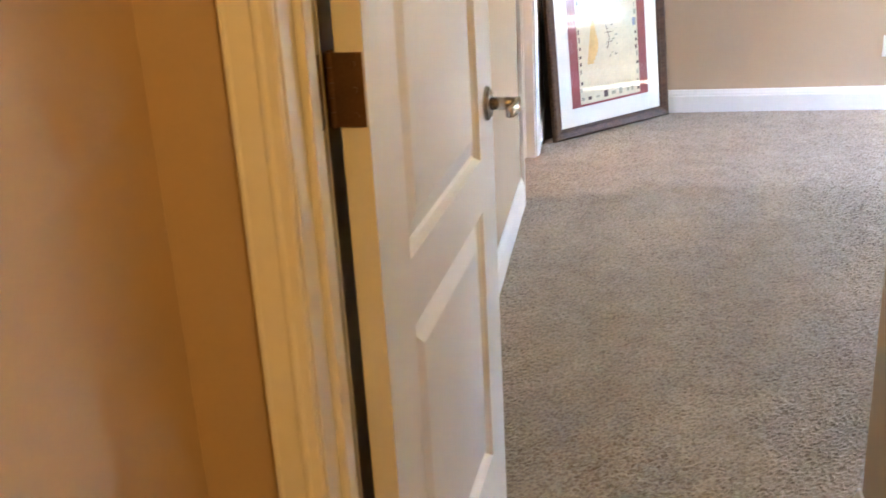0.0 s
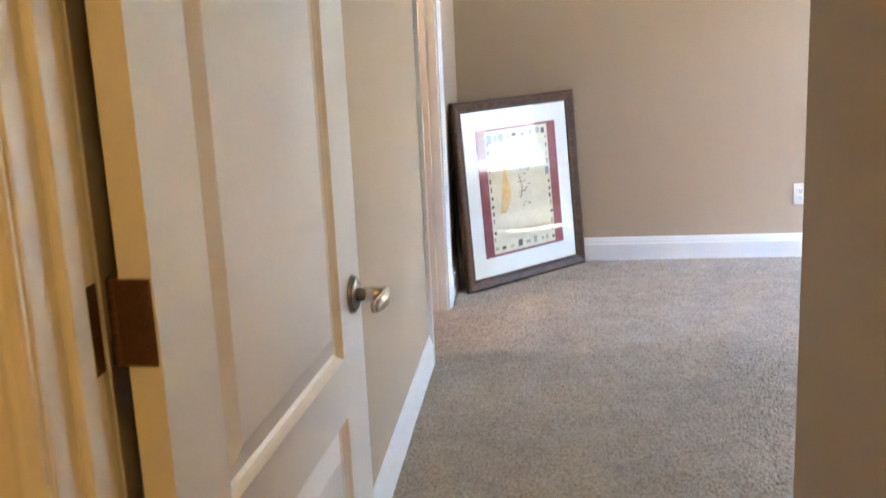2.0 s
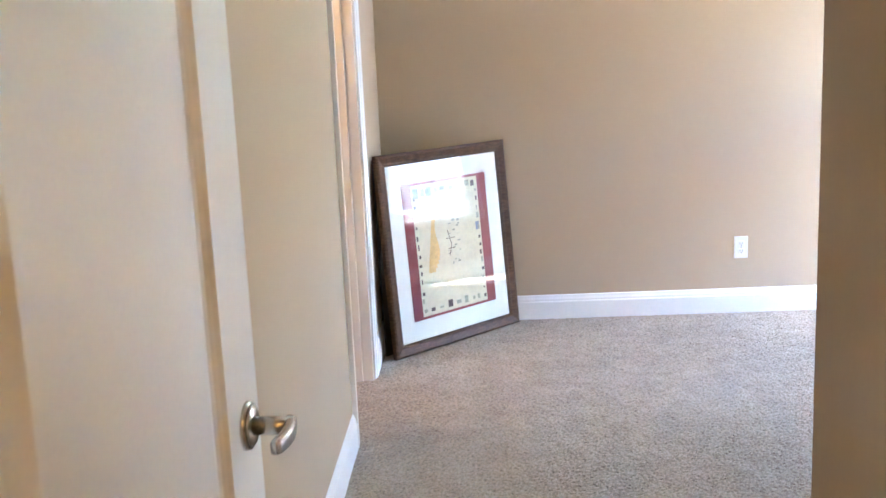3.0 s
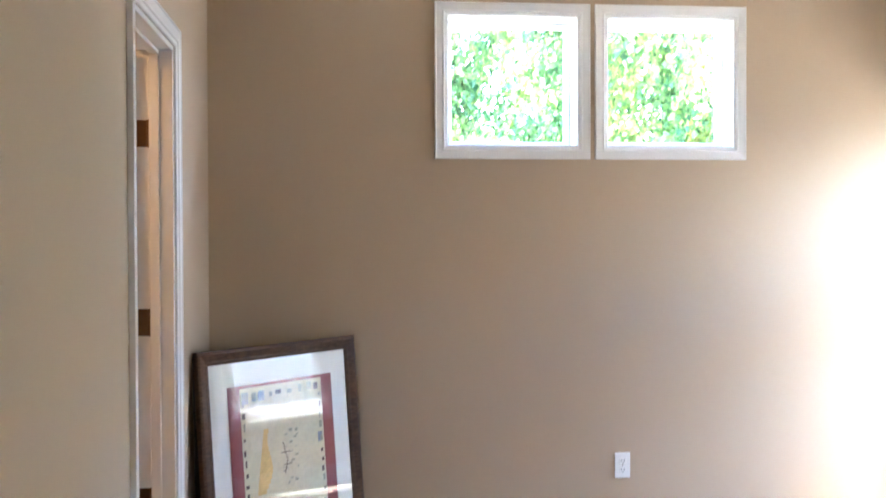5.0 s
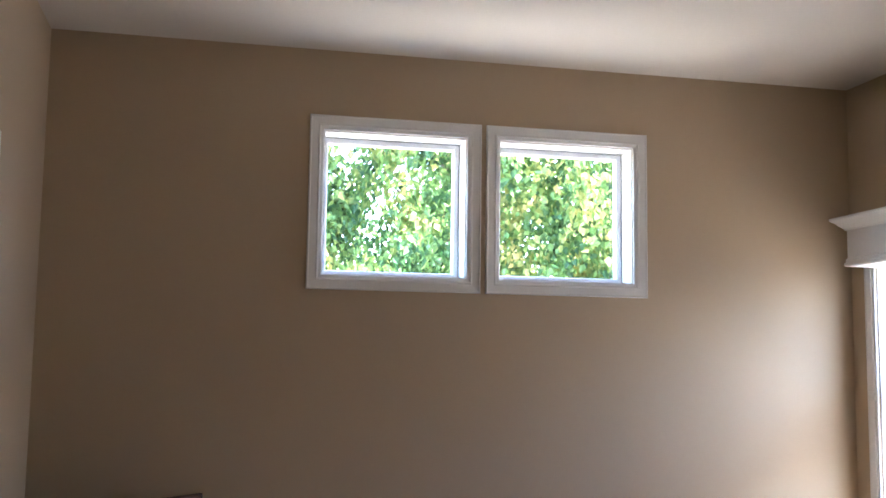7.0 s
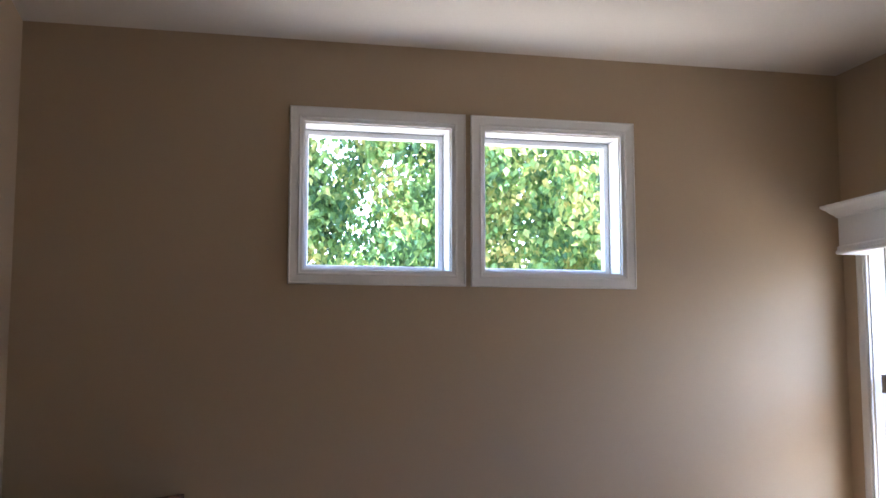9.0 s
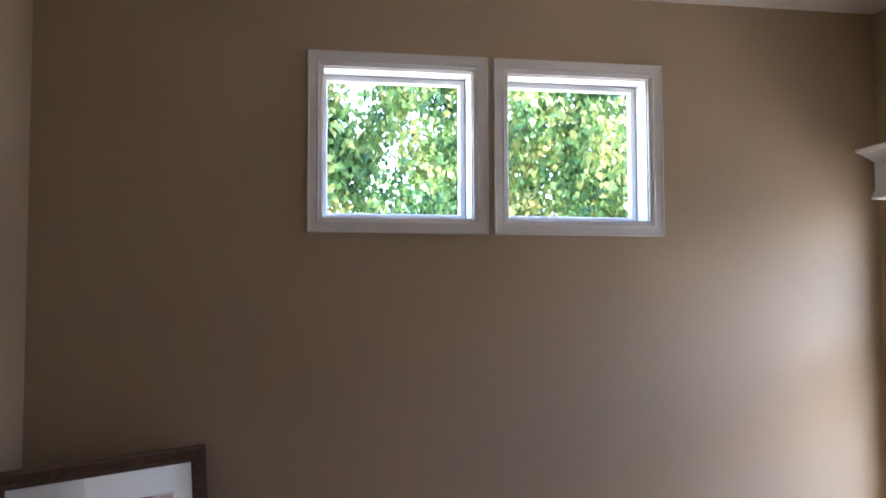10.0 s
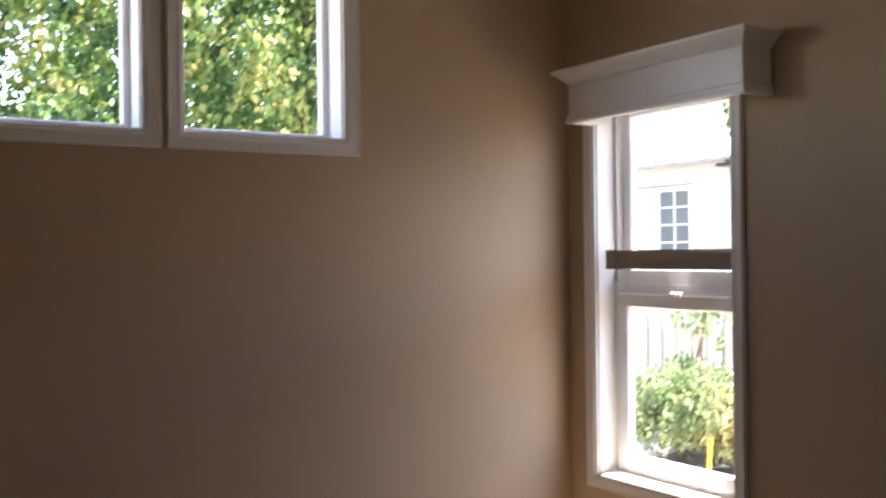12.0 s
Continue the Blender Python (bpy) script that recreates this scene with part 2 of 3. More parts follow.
bm = bmesh.new()
box(bm, XL - 1.7, 6.0, -0.6, 4.9, -0.2, -0.012), box(bm, XL - 1.7, XR + 0.17, 4.9, YB + 0.17, -0.2, -0.012)
structure("floor", bm, SOIL, "plain slab under the carpet", "floor")

bm = bmesh.new()
box(bm, XL - 0.12, W1[0], YB, YB + 0.17, -0.2, TOP), box(bm, W1[1], W2[0], YB, YB + 0.17, -0.2, TOP), box(bm, W2[1], XR + 0.17, YB, YB + 0.17, -0.2, TOP)
for a in (W1, W2):
    box(bm, a[0], a[1], YB, YB + 0.17, -0.2, WZ[0]), box(bm, a[0], a[1], YB, YB + 0.17, WZ[1], TOP)
structure("wall_back", bm, PAINT, "beige painted wall with two small square windows", "wall")

bm = bmesh.new()
box(bm, XR, XR + 0.17, YP - 0.1, SY[0], -0.2, TOP), box(bm, XR, XR + 0.17, SY[1], RY[0], -0.2, TOP), box(bm, XR, XR + 0.17, RY[1], YB, -0.2, TOP)
for a in (RY, SY):
    box(bm, XR, XR + 0.17, a[0], a[1], -0.2, RZ[0]), box(bm, XR, XR + 0.17, a[0], a[1], RZ[1], TOP)
structure("wall_right", bm, PAINT, "beige painted wall with a tall window and an added second one", "wall")

bm = bmesh.new()
box(bm, XL - 0.12, XL, YE1, CY[0], 0, TOP), box(bm, XL - 0.12, XL, CY[1], YB, 0, TOP), box(bm, XL - 0.12, XL, CY[0], CY[1], CZ, TOP)
structure("wall_left", bm, PAINT, "beige painted wall with a closet doorway", "wall")

bm = bmesh.new()
box(bm, XP, XP + 0.12, YE1, YP, 0, TOP), box(bm, XP + 0.12, XR, YP - 0.12, YP, 0, TOP)
structure("wall_passage", bm, PAINT, "beige painted wall corner beside the entry", "wall")

bm = bmesh.new()
box(bm, XL - 0.12, XJ0 - 0.02, YE0, YE1, 0, TOP), box(bm, XJ1 + 0.02, XP + 0.5, YE0, YE1, 0, TOP), box(bm, XJ0 - 0.02, XJ1 + 0.02, YE0, YE1, 2.06, TOP)
structure("wall_entry", bm, PAINT, "beige painted wall round the entry doorway", "wall")

for name, a in (("wall_hall_left", (XH - 0.12, XH, 0.3, YE0)), ("wall_hall_right", (1.25, 1.37, 0.3, YE0)), ("wall_hall_end", (XH - 0.12, 1.37, 0.18, 0.3))):
    bm = bmesh.new()
    box(bm, *a, 0, TOP)
    structure(name, bm, PAINT, "beige hallway wall lit by a warm lamp", "wall")

bm = bmesh.new()
box(bm, -1.72, -1.6, 5.8, 8.0, 0, TOP), box(bm, -1.6, XL - 0.12, 5.8, 5.92, 0, TOP), box(bm, -1.6, XL - 0.12, 7.88, 8.0, 0, TOP)
structure("wall_closet", bm, PAINT, "beige closet walls lit by a warm lamp", "wall")

bm = bmesh.new()
box(bm, -1.72, XR + 0.17, 0.18, YB + 0.17, TOP, TOP + 0.12)
structure("ceiling", bm, CEIL, "white lightly textured ceiling", "ceiling")

# unseen eaves, set out to hold the sun off the upper sash
bm = bmesh.new()
box(bm, XR + 0.17, XR + 0.675, 3.0, 9.2, 2.72, 2.80)
structure("eaves", bm, STUCCO, "plain roof eaves, unseen, sized to shade the upper sash", "roof")

# carpet with a short uneven pile
def carpet_sheet(name, x0, x1, y0, y1, step):
    nx, ny = int((x1 - x0) / step) + 1, int((y1 - y0) / step) + 1
    rng = np.random.default_rng(4)
    gx, gy = np.meshgrid(np.linspace(x0, x1, nx), np.linspace(y0, y1, ny))
    z = rng.uniform(-0.0035, 0.0015, gx.shape) + 0.003 * np.sin(gx * 7 + 2 * np.sin(gy * 5)) * np.sin(gy * 6.3) + 0.010
    gx, gy = gx + rng.normal(0, step * 0.22, gx.shape), gy + rng.normal(0, step * 0.22, gx.shape)
    i = np.arange(nx * ny).reshape(ny, nx)
    quads = np.stack((i[:-1, :-1], i[:-1, 1:], i[1:, 1:], i[1:, :-1]), -1).reshape(-1, 4)
    me = bpy.data.meshes.new(name)
    me.from_pydata(np.stack((gx, gy, z), -1).reshape(-1, 3).tolist(), [], quads.tolist())
    me.materials.append(CARPET)
    return tagged(new(name, me), "beige-grey short pile carpet, wall to wall", "carpet", kind="structure")


carpet_sheet("carpet", -0.3, 3.2, 2.3, 8.05, 0.0072)
carpet_sheet("carpet_hall", -0.4, 1.3, 0.2, 2.31, 0.05)
carpet_sheet("carpet_closet", -1.65, -0.25, 5.85, 8.0, 0.05)


# ---- trim ----
BASE = ((0.0, 0.0), (0.016, 0.0), (0.016, 0.098), (0.012, 0.104), (0.012, 0.112), (0.008, 0.121), (0.005, 0.133), (0.0, 0.135))


def baseboard(length, m):
    bm = bmesh.new()
    ends = [[bm.verts.new((x, -p, z)) for p, z in BASE] for x in (0.0, length)]
    for i in range(len(BASE)):
        j = (i + 1) % len(BASE)
        bm.faces.new((ends[0][i], ends[0][j], ends[1][j], ends[1][i]))
    bm.faces.new(ends[0]), bm.faces.new(list(reversed(ends[1])))
    ob = structure("baseboard", bm, TRIM, "tall white moulded baseboard", "baseboard")
    ob.matrix_world = m


baseboard(XR - XL, pose(XL, YB, 0))                              # back
baseboard(CY[0] - 0.066 - YE1 - 0.01, pose(XL, YE1 + 0.01, 0, 0, 0, 90))  # left, as far as the closet
baseboard(YB - CY[1] - 0.066 - 0.018, pose(XL, CY[1] + 0.066, 0, 0, 0, 90))
baseboard(YB - YP - 0.03, pose(XR, YB - 0.017, 0, 0, 0, -90))     # right
baseboard(YP - YE1 + 0.016, pose(XP, YP + 0.016, 0, 0, 0, -90))   # passage
baseboard(XR - XP - 0.02, pose(XR - 0.017, YP, 0, 0, 0, 180))
baseboard(YE0 - 0.3, pose(XH, 0.3, 0, 0, 0, 90))                  # hall

CASING = ((0.0, 0.0), (0.0, 0.016), (0.002, 0.018), (0.005, 0.018), (0.008, 0.0155), (0.034, 0.0125), (0.037, 0.0145), (0.041, 0.0145), (0.045, 0.0105), (0.055, 0.009), (0.058, 0.006), (0.058, 0.0))


def casing(name, w, h, m, parent, closed, wide=1.0):
    bm = bmesh.new()
    ring(bm, w, h, [(a * wide, b) for a, b in CASING], closed)
    ob = part(name, bm, TRIM, parent)
    ob.matrix_local = m
    return ob


def pane(bm, x0, x1, z0, z1, y):
    bm.faces.new([bm.verts.new(c) for c in ((x0, y, z0), (x1, y, z0), (x1, y, z1), (x0, y, z1))])


# the two small square windows
def small_window(name, x0, x1):
    w, h = x1 - x0, WZ[1] - WZ[0]
    win = thing(name, "small square fixed window with white moulded casing", "window", pose(x0, YB, WZ[0]), kind="structure")
    casing("casing", w + 0.116, h + 0.116, pose(-0.058, -0.001, -0.058), win, True)
    bm = bmesh.new()
    ring(bm, w, h, ((0, -0.005), (0.004, -0.005), (0.004, -0.165), (0, -0.165)))
    part("window_reveal", bm, TRIM, win)
    bm = bmesh.new()
    ring(bm, w - 0.008, h - 0.008, ((0, -0.118), (0.003, -0.113), (0.020, -0.113), (0.024, -0.118), (0.024, -0.15), (0, -0.15)))
    f = part("window_frame", bm, VINYL, win)
    f.location = (0.004, 0, 0.004)
    bm = bmesh.new()
    pane(bm, 0.03, w - 0.03, 0.03, h - 0.03, 0.132)
    g = part("pane", bm, WINDOW_GLASS, win)
    g.visible_shadow = False
    return win


small_window("window_1", *W1)
small_window("window_2", *W2)

# the tall single-hung window
RW, RH3 = RY[1] - RY[0], RZ[1] - RZ[0]
SASH = ((0, -0.115), (0, -0.09), (0.004, -0.086), (0.050, -0.086), (0.056, -0.094), (0.056, -0.115), (0, -0.115))


def tall_window(name, y1, RH, label):
    win = thing(name, label, "window", pose(XR, y1, RZ[0], 0, 0, -90), kind="structure")
    casing("casing", RW + 0.11, RH + 0.11, pose(-0.055, -0.001, -0.055), win, True, 0.95)
    bm = bmesh.new()
    ring(bm, RW, RH, ((0, -0.005), (0.004, -0.005), (0.004, -0.165), (0, -0.165)))
    part("window_reveal", bm, TRIM, win)
    bm = bmesh.new()
    ring(bm, RW - 0.008, RH - 0.008, ((0, -0.092), (0.012, -0.090), (0.020, -0.092), (0.024, -0.15), (0, -0.15)))
    f = part("window_frame", bm, VINYL, win)
    f.location = (0.004, 0, 0.004)
    for name, z0, z1, back, wide in (("lower_sash", 0.02, 0.708, 0.0, 1.0), ("upper_sash", 0.700, RH - 0.02, 0.030, 0.9)):
        bm = bmesh.new()
        ring(bm, RW - 0.05, z1 - z0, [(a * wide, b - back) for a, b in SASH])
        s = part(name, bm, VINYL, win)
        s.location = (0.025, 0, z0)
        if back:
            bm = bmesh.new()
            box(bm, 0.048, RW - 0.098, 0.117, 0.140, 0.045, 0.10, 0.003)
            part("meeting_rail", bm, VINYL, s)
        bm = bmesh.new()
        pane(bm, 0.05, RW - 0.10, 0.05, z1 - z0 - 0.05, 0.104 + back)
        g = part("pane", bm, WINDOW_GLASS, s)
        g.visible_shadow = False
    bm = bmesh.new()
    box(bm, RW / 2 - 0.03, RW / 2 + 0.03, 0.07, 0.088, 0.703, 0.719, 0.003), box(bm, RW / 2 - 0.012, RW / 2 + 0.022, 0.062, 0.072, 0.707, 0.717, 0.002)
    part("sash_lock", bm, VINYL, win)


tall_window("window_3", RY[1], RH3, "tall white single-hung window with moulded casing and sunlit sill")
# this one is unseen, added to bring daylight onto the left wall
tall_window("added_window", SY[1], RH3, "tall white single-hung window, unseen, added to light the left wall")

# ---- closet doorway ----
door = thing("door_1", "narrow closet doorway with white casing, its door swung inward", "doorway", pose(XL, CY[0], 0, 0, 0, 90), kind="structure")
CW = CY[1] - CY[0]
casing("casing", CW + 0.13, CZ + 0.062, pose(-0.065, -0.001, 0), door, False, 1.08)
bm = bmesh.new()
box(bm, -0.0005, 0.018, 0.0, 0.122, 0, CZ - 0.018, 0.002), box(bm, CW - 0.018, CW, 0.0, 0.122, 0, CZ - 0.018, 0.002), box(bm, 0, CW, 0.0, 0.122, CZ - 0.018, CZ, 0.002)
part("jamb", bm, TRIM, door)
bm = bmesh.new()
box(bm, 0.018, 0.030, 0.045, 0.078, 0, CZ - 0.03, 0.002), box(bm, CW - 0.030, CW - 0.018, 0.045, 0.078, 0, CZ - 0.03, 0.002), box(bm, 0.018, CW - 0.018, 0.045, 0.078, CZ - 0.030, CZ - 0.018, 0.002)
part("door_stop", bm, TRIM, door)


def panel_face(bm, w, h, side, panels, y0):
    """One face of a moulded door at depth y0; side is -1 for the face towards -y."""
    xs = [0, panels[0][0], panels[0][1], w]
    zs = [0]
    for p in panels:
        zs += [p[2], p[3]]
    zs.append(h)
    holes = {(p[0], p[2]) for p in panels}
    for i in range(3):
        for k in range(len(zs) - 1):
            if (xs[i], zs[k]) in holes:
                continue
            bm.faces.new([bm.verts.new((x, y0, z)) for x, z in ((xs[i], zs[k]), (xs[i + 1], zs[k]), (xs[i + 1], zs[k + 1]), (xs[i], zs[k + 1]))])
    for x0, x1, z0, z1 in panels:
        loops = []
        for inset, sunk in ((0, 0), (0.003, 0.006), (0.007, 0.0115), (0.014, 0.0145), (0.050, 0.0035), (0.054, 0.0025)):
            loops.append([bm.verts.new((x, y0 - side * sunk, z)) for x, z in ((x0 + inset, z0 + inset), (x1 - inset, z0 + inset), (x1 - inset, z1 - inset), (x0 + inset, z1 - inset))])
        for a, b in zip(loops, loops[1:]):
            for i in range(4):
                j = (i + 1) % 4
                bm.faces.new((a[i], a[j], b[j], b[i]))
        bm.faces.new(loops[-1])


def leaf_door(bm, w, h, t=0.035):
    panels = [(0.137, w - 0.131, 0.215, 0.738), (0.137, w - 0.131, 0.838, h - 0.13)]
    panel_face(bm, w, h, -1, panels, 0.0), panel_face(bm, w, h, 1, panels, t)
    for x in (0, w):
        bm.faces.new([bm.verts.new(c) for c in ((x, 0, 0), (x, t, 0), (x, t, h), (x, 0, h))])
    for z in (0, h):
        bm.faces.new([bm.verts.new(c) for c in ((0, 0, z), (w, 0, z), (w, t, z), (0, t, z))])
    bmesh.ops.remove_doubles(bm, verts=bm.verts[:], dist=0.0002)


def hinge(parent, m, h=0.089):
    bm = bmesh.new()
    box(bm, -0.004, 0.034, -0.003, 0.0, 0, h, 0.0012)
    hg = part("hinge", bm, BRONZE, parent, "brown bronze hinge")
    hg.matrix_local = m
    bm = bmesh.new()
    for i in range(5):
        rod(bm, (-0.007, 0.003, h * i / 5 + 0.0004), (-0.007, 0.003, h * (i + 1) / 5 - 0.0004), 0.0072, n=14)
    rod(bm, (-0.007, 0.003, -0.002), (-0.007, 0.003, h + 0.002), 0.004, n=10)
    part("knuckle", bm, BRONZE, hg)
    bm = bmesh.new()
    for z in (0.014, h / 2, h - 0.014):
        rod(bm, (0.022, -0.0042, z), (0.022, -0.0025, z), 0.004, n=8)
    part("screw", bm, BRONZE, hg)
    return hg


for z in (0.44, 1.05, 1.69):
    hinge(door, pose(CW - 0.0185, 0.086, z, 0, 0, 90), 0.092)
bm = bmesh.new()
leaf_door(bm, CW - 0.03, 1.995)
d = part("door_leaf", bm, DOOR, door, "white panel door swung into the closet")
d.matrix_local = pose(CW - 0.021, 0.126, 0.012, 0, 0, 84)

# ---- entry doorway and its open door ----
door = thing("door_2", "white entry door frame with casing", "doorway", pose(XJ0, YE0, 0), kind="structure")
OW = XJ1 - XJ0
casing("casing", OW + 0.11, 2.10, pose(-0.058, -0.001, 0), door, False, 0.95)
casing("casing", OW + 0.11, 2.10, pose(OW + 0.058, YE1 - YE0 + 0.001, 0, 0, 0, 180), door, False, 0.95)
bm = bmesh.new()
T = YE1 - YE0
box(bm, -0.02, 0.0, 0.001, T - 0.001, 0, 2.045, 0.002), box(bm, OW, OW + 0.02, 0.001, T - 0.001, 0, 2.045, 0.002), box(bm, -0.02, OW + 0.02, 0.001, T - 0.001, 2.045, 2.06, 0.002)
part("jamb", bm, TRIM, door)
bm = bmesh.new()
box(bm, 0, 0.012, 0.048, 0.083, 0, 2.033, 0.003), box(bm, OW - 0.012, OW, 0.048, 0.083, 0, 2.033, 0.003), box(bm, 0, OW, 0.048, 0.083, 2.033, 2.045, 0.003)
part("door_stop", bm, TRIM, door)

DW = 0.777
bm = bmesh.new()
box(bm, 0.0, 0.0025, T - 0.022, T - 0.001, 1.073, 1.162, 0.001)
part("hinge_plate", bm, BRONZE, door, "brown bronze hinge plate on the jamb")

leaf = thing("entry_door", "white moulded two-panel door, open, with a nickel lever", "door", pose(-0.089, 3.341, 0.012, 0, 0, 86.4))
bm = bmesh.new()
leaf_door(bm, DW, 2.022)
part("door_leaf", bm, DOOR, leaf)
hinge(leaf, pose(-0.0005, 0.036, 1.06, 0, 0, -90), 0.089)
bm = bmesh.new()
hz = 0.928
rod(bm, (DW - 0.056, 0.001, hz), (DW - 0.056, -0.006, hz), 0.033, 0.031, 32), rod(bm, (DW - 0.056, -0.006, hz), (DW - 0.056, -0.010, hz), 0.029, 0.025, 32)
lever = part("lever_handle", bm, NICKEL, leaf, "satin nickel lever handle", True)
bm = bmesh.new()
rod(bm, (DW - 0.056, -0.009, hz), (DW - 0.056, -0.064, hz), 0.0125, 0.0120, 20)
path = [(-0.012, -0.055, 0.0, 0.0105), (0.004, -0.060, 0.0, 0.0115), (0.025, -0.063, 0.0, 0.0115), (0.050, -0.062, 0.0, 0.0110), (0.068, -0.058, -0.001, 0.0105), (0.075, -0.056, -0.001, 0.009)]
rings = []
for dx, y, dz, r in path:
    rings.append([bm.verts.new((DW - 0.056 - dx, y + 0.62 * r * math.copysign(abs(math.cos(a)) ** 0.5, math.cos(a)), hz + dz + r * math.copysign(abs(math.sin(a)) ** 0.5, math.sin(a)))) for a in [k * math.tau / 14 for k in range(14)]])
for a, b in zip(rings, rings[1:]):
    for k in range(14):
        bm.faces.new((a[k], a[(k + 1) % 14], b[(k + 1) % 14], b[k]))
bm.faces.new(rings[0]), bm.faces.new(list(reversed(rings[-1])))
part("grip", bm, NICKEL, lever, smooth=True)


# ---- things in the room ----
def outlet(m):
    o = thing("wall_outlet", "white duplex wall outlet with a cover plate", "outlet", m, "wall outlets")
    bm = bmesh.new()
    box(bm, -0.035, 0.035, -0.006, 0.0, -0.057, 0.057, 0.0025)
    part("cover_plate", bm, PLASTIC, o)
    for s in (-1, 1):
        bm = bmesh.new()
        box(bm, -0.017, 0.017, -0.009, -0.004, s * 0.0195 - 0.0145, s * 0.0195 + 0.0145, 0.003)
        r = part("receptacle", bm, PLASTIC, o)
        bm = bmesh.new()
        z = s * 0.0195
        box(bm, -0.0075, -0.0055, -0.0096, -0.006, z - 0.002, z + 0.006), box(bm, 0.0055, 0.0075, -0.0096, -0.006, z - 0.003, z + 0.007), rod(bm, (0, -0.0096, z - 0.008), (0, -0.006, z - 0.008), 0.0025, n=8)
        part("slot", bm, DARK, r)
    bm = bmesh.new()
    rod(bm, (0, -0.0075, 0), (0, -0.005, 0), 0.003, n=10)
    part("screw", bm, NICKEL, o)
    return o


outlet(pose(1.615, YB, 0.350))
outlet(pose(XR, 7.317, 0.340, 0, 0, -90))

# picture leaning in the corner; local x along its foot, z up its face, front towards -y
PW, PH = 0.846, 0.944
pic = thing("framed_picture", "large walnut-framed print with ivory mat leaning in the corner", "picture", pose(-0.122, 7.326, 0.013, 0, 0, 45.5) @ pose(0, 0, 0, -4.7, 0, 0))
bm = bmesh.new()
ring(bm, PW, PH, ((0.0, -0.027), (0.0, -0.004), (0.004, 0.0), (0.012, 0.002), (0.024, -0.002), (0.040, -0.008), (0.046, -0.008), (0.051, -0.012), (0.056, -0.012), (0.056, -0.027), (0.0, -0.027)))
part("picture_frame", bm, FRAME_WOOD, pic, "walnut brown wooden frame")
bm = bmesh.new()
box(bm, 0.008, PW - 0.008, 0.021, 0.026, 0.008, PH - 0.008)
part("backing", bm, BACKING, pic)
U0, U1 = 0.143, 0.702
bm = bmesh.new()
pane(bm, 0.04, PW - 0.04, 0.04, PH - 0.04, 0.0185)
part("mat_board", bm, MAT_BOARD, pic, "ivory mat board")


def flat(name, mat, rects, y, label=""):
    bm = bmesh.new()
    for x0, x1, z0, z1 in rects:
        box(bm, x0, x1, y, y + 0.0006, z0, z1)
    return part(name, bm, mat, pic, label)


M0, M1 = 0.148, 0.796
flat("burgundy_mat", BURGUNDY, [(U0, U0 + 0.060, M0, M1), (U1 - 0.060, U1, M0, M1), (U0 + 0.060, U1 - 0.060, M0, M0 + 0.012), (U0 + 0.060, U1 - 0.060, M1 - 0.012, M1)], 0.0165, "burgundy inner mat")
flat("print", ART, [(U0 + 0.056, U1 - 0.056, M0 + 0.009, M1 - 0.009)], 0.0172, "cream print with small dark blocks round its edge")
rnd = random.Random(8)
flat("colour_wash", OCHRE, [(0.268 + 0.0035 * i, 0.268 + 0.0035 * i + 0.045 + 0.022 * math.sin(i * 0.4), 0.36 + 0.018 * i, 0.3785 + 0.018 * i) for i in range(14)], 0.0169)
blocks, greys = [], []
z = M0 + 0.03
while z < M1 - 0.06:
    for x in (U0 + 0.066, U1 - 0.084):
        h, w = rnd.uniform(0.010, 0.034), rnd.uniform(0.008, 0.017)
        (blocks if rnd.random() < 0.6 else greys).append((x + rnd.uniform(0, 0.006), x + w + rnd.uniform(0, 0.006), z, z + h))
    z += rnd.uniform(0.034, 0.058)
for zz in (M0 + 0.028, M1 - 0.058):
    x = U0 + 0.072
    while x < U1 - 0.10:
        w, h = rnd.uniform(0.010, 0.032), rnd.uniform(0.014, 0.034)
        (blocks if rnd.random() < 0.5 else greys).append((x, x + w, zz + rnd.uniform(-0.005, 0.006), zz + h))
        x += w + rnd.uniform(0.008, 0.04)
for i in range(22):
    a = rnd.uniform(-0.05, 0.05)
    x, zz = 0.44 + a, 0.50 + rnd.uniform(-0.13, 0.10)
    greys.append((x, x + rnd.uniform(0.003, 0.02), zz, zz + rnd.uniform(0.002, 0.012)))
flat("sketch_lines", INK, [(0.415 + 0.004 * i, 0.418 + 0.004 * i, 0.42 + 0.012 * i, 0.436 + 0.012 * i) for i in range(5)] + [(0.427 - 0.003 * i, 0.430 - 0.003 * i, 0.48 + 0.011 * i, 0.493 + 0.011 * i) for i in range(6)] + [(0.400, 0.460, 0.505, 0.508), (0.407, 0.453, 0.455, 0.4575)], 0.0165)["kind"] = "stuff"
flat("grey_blue_blocks", BLUE_INK, [(U0 + 0.07, U0 + 0.102, M1 - 0.075, M1 - 0.03), (U0 + 0.12, U0 + 0.142, M1 - 0.066, M1 - 0.034), (U0 + 0.155, U0 + 0.185, M1 - 0.07, M1 - 0.03), (U1 - 0.095, U1 - 0.07, 0.52, 0.56)], 0.0166)["kind"] = "stuff"
flat("dark_blocks", INK, blocks, 0.0168)["kind"] = "stuff"
flat("grey_marks", GREY_INK, greys, 0.0166)["kind"] = "stuff"
bm = bmesh.new()
pane(bm, 0.050, PW - 0.050, 0.050, PH - 0.050, 0.0135)
g = part("glass", bm, PICTURE_GLASS, pic)
g.visible_shadow = False

panel = thing("black_panel", "thin black-edged panel standing behind the framed picture", "panel", pose(-0.178, 7.400, 0.012, 0, 0, 45.5) @ pose(0, 0, 0, -1.5, 0, 0))
bm = bmesh.new()
box(bm, 0.0, 0.74, 0.0, 0.008, 0.0, 0.92, 0.001)
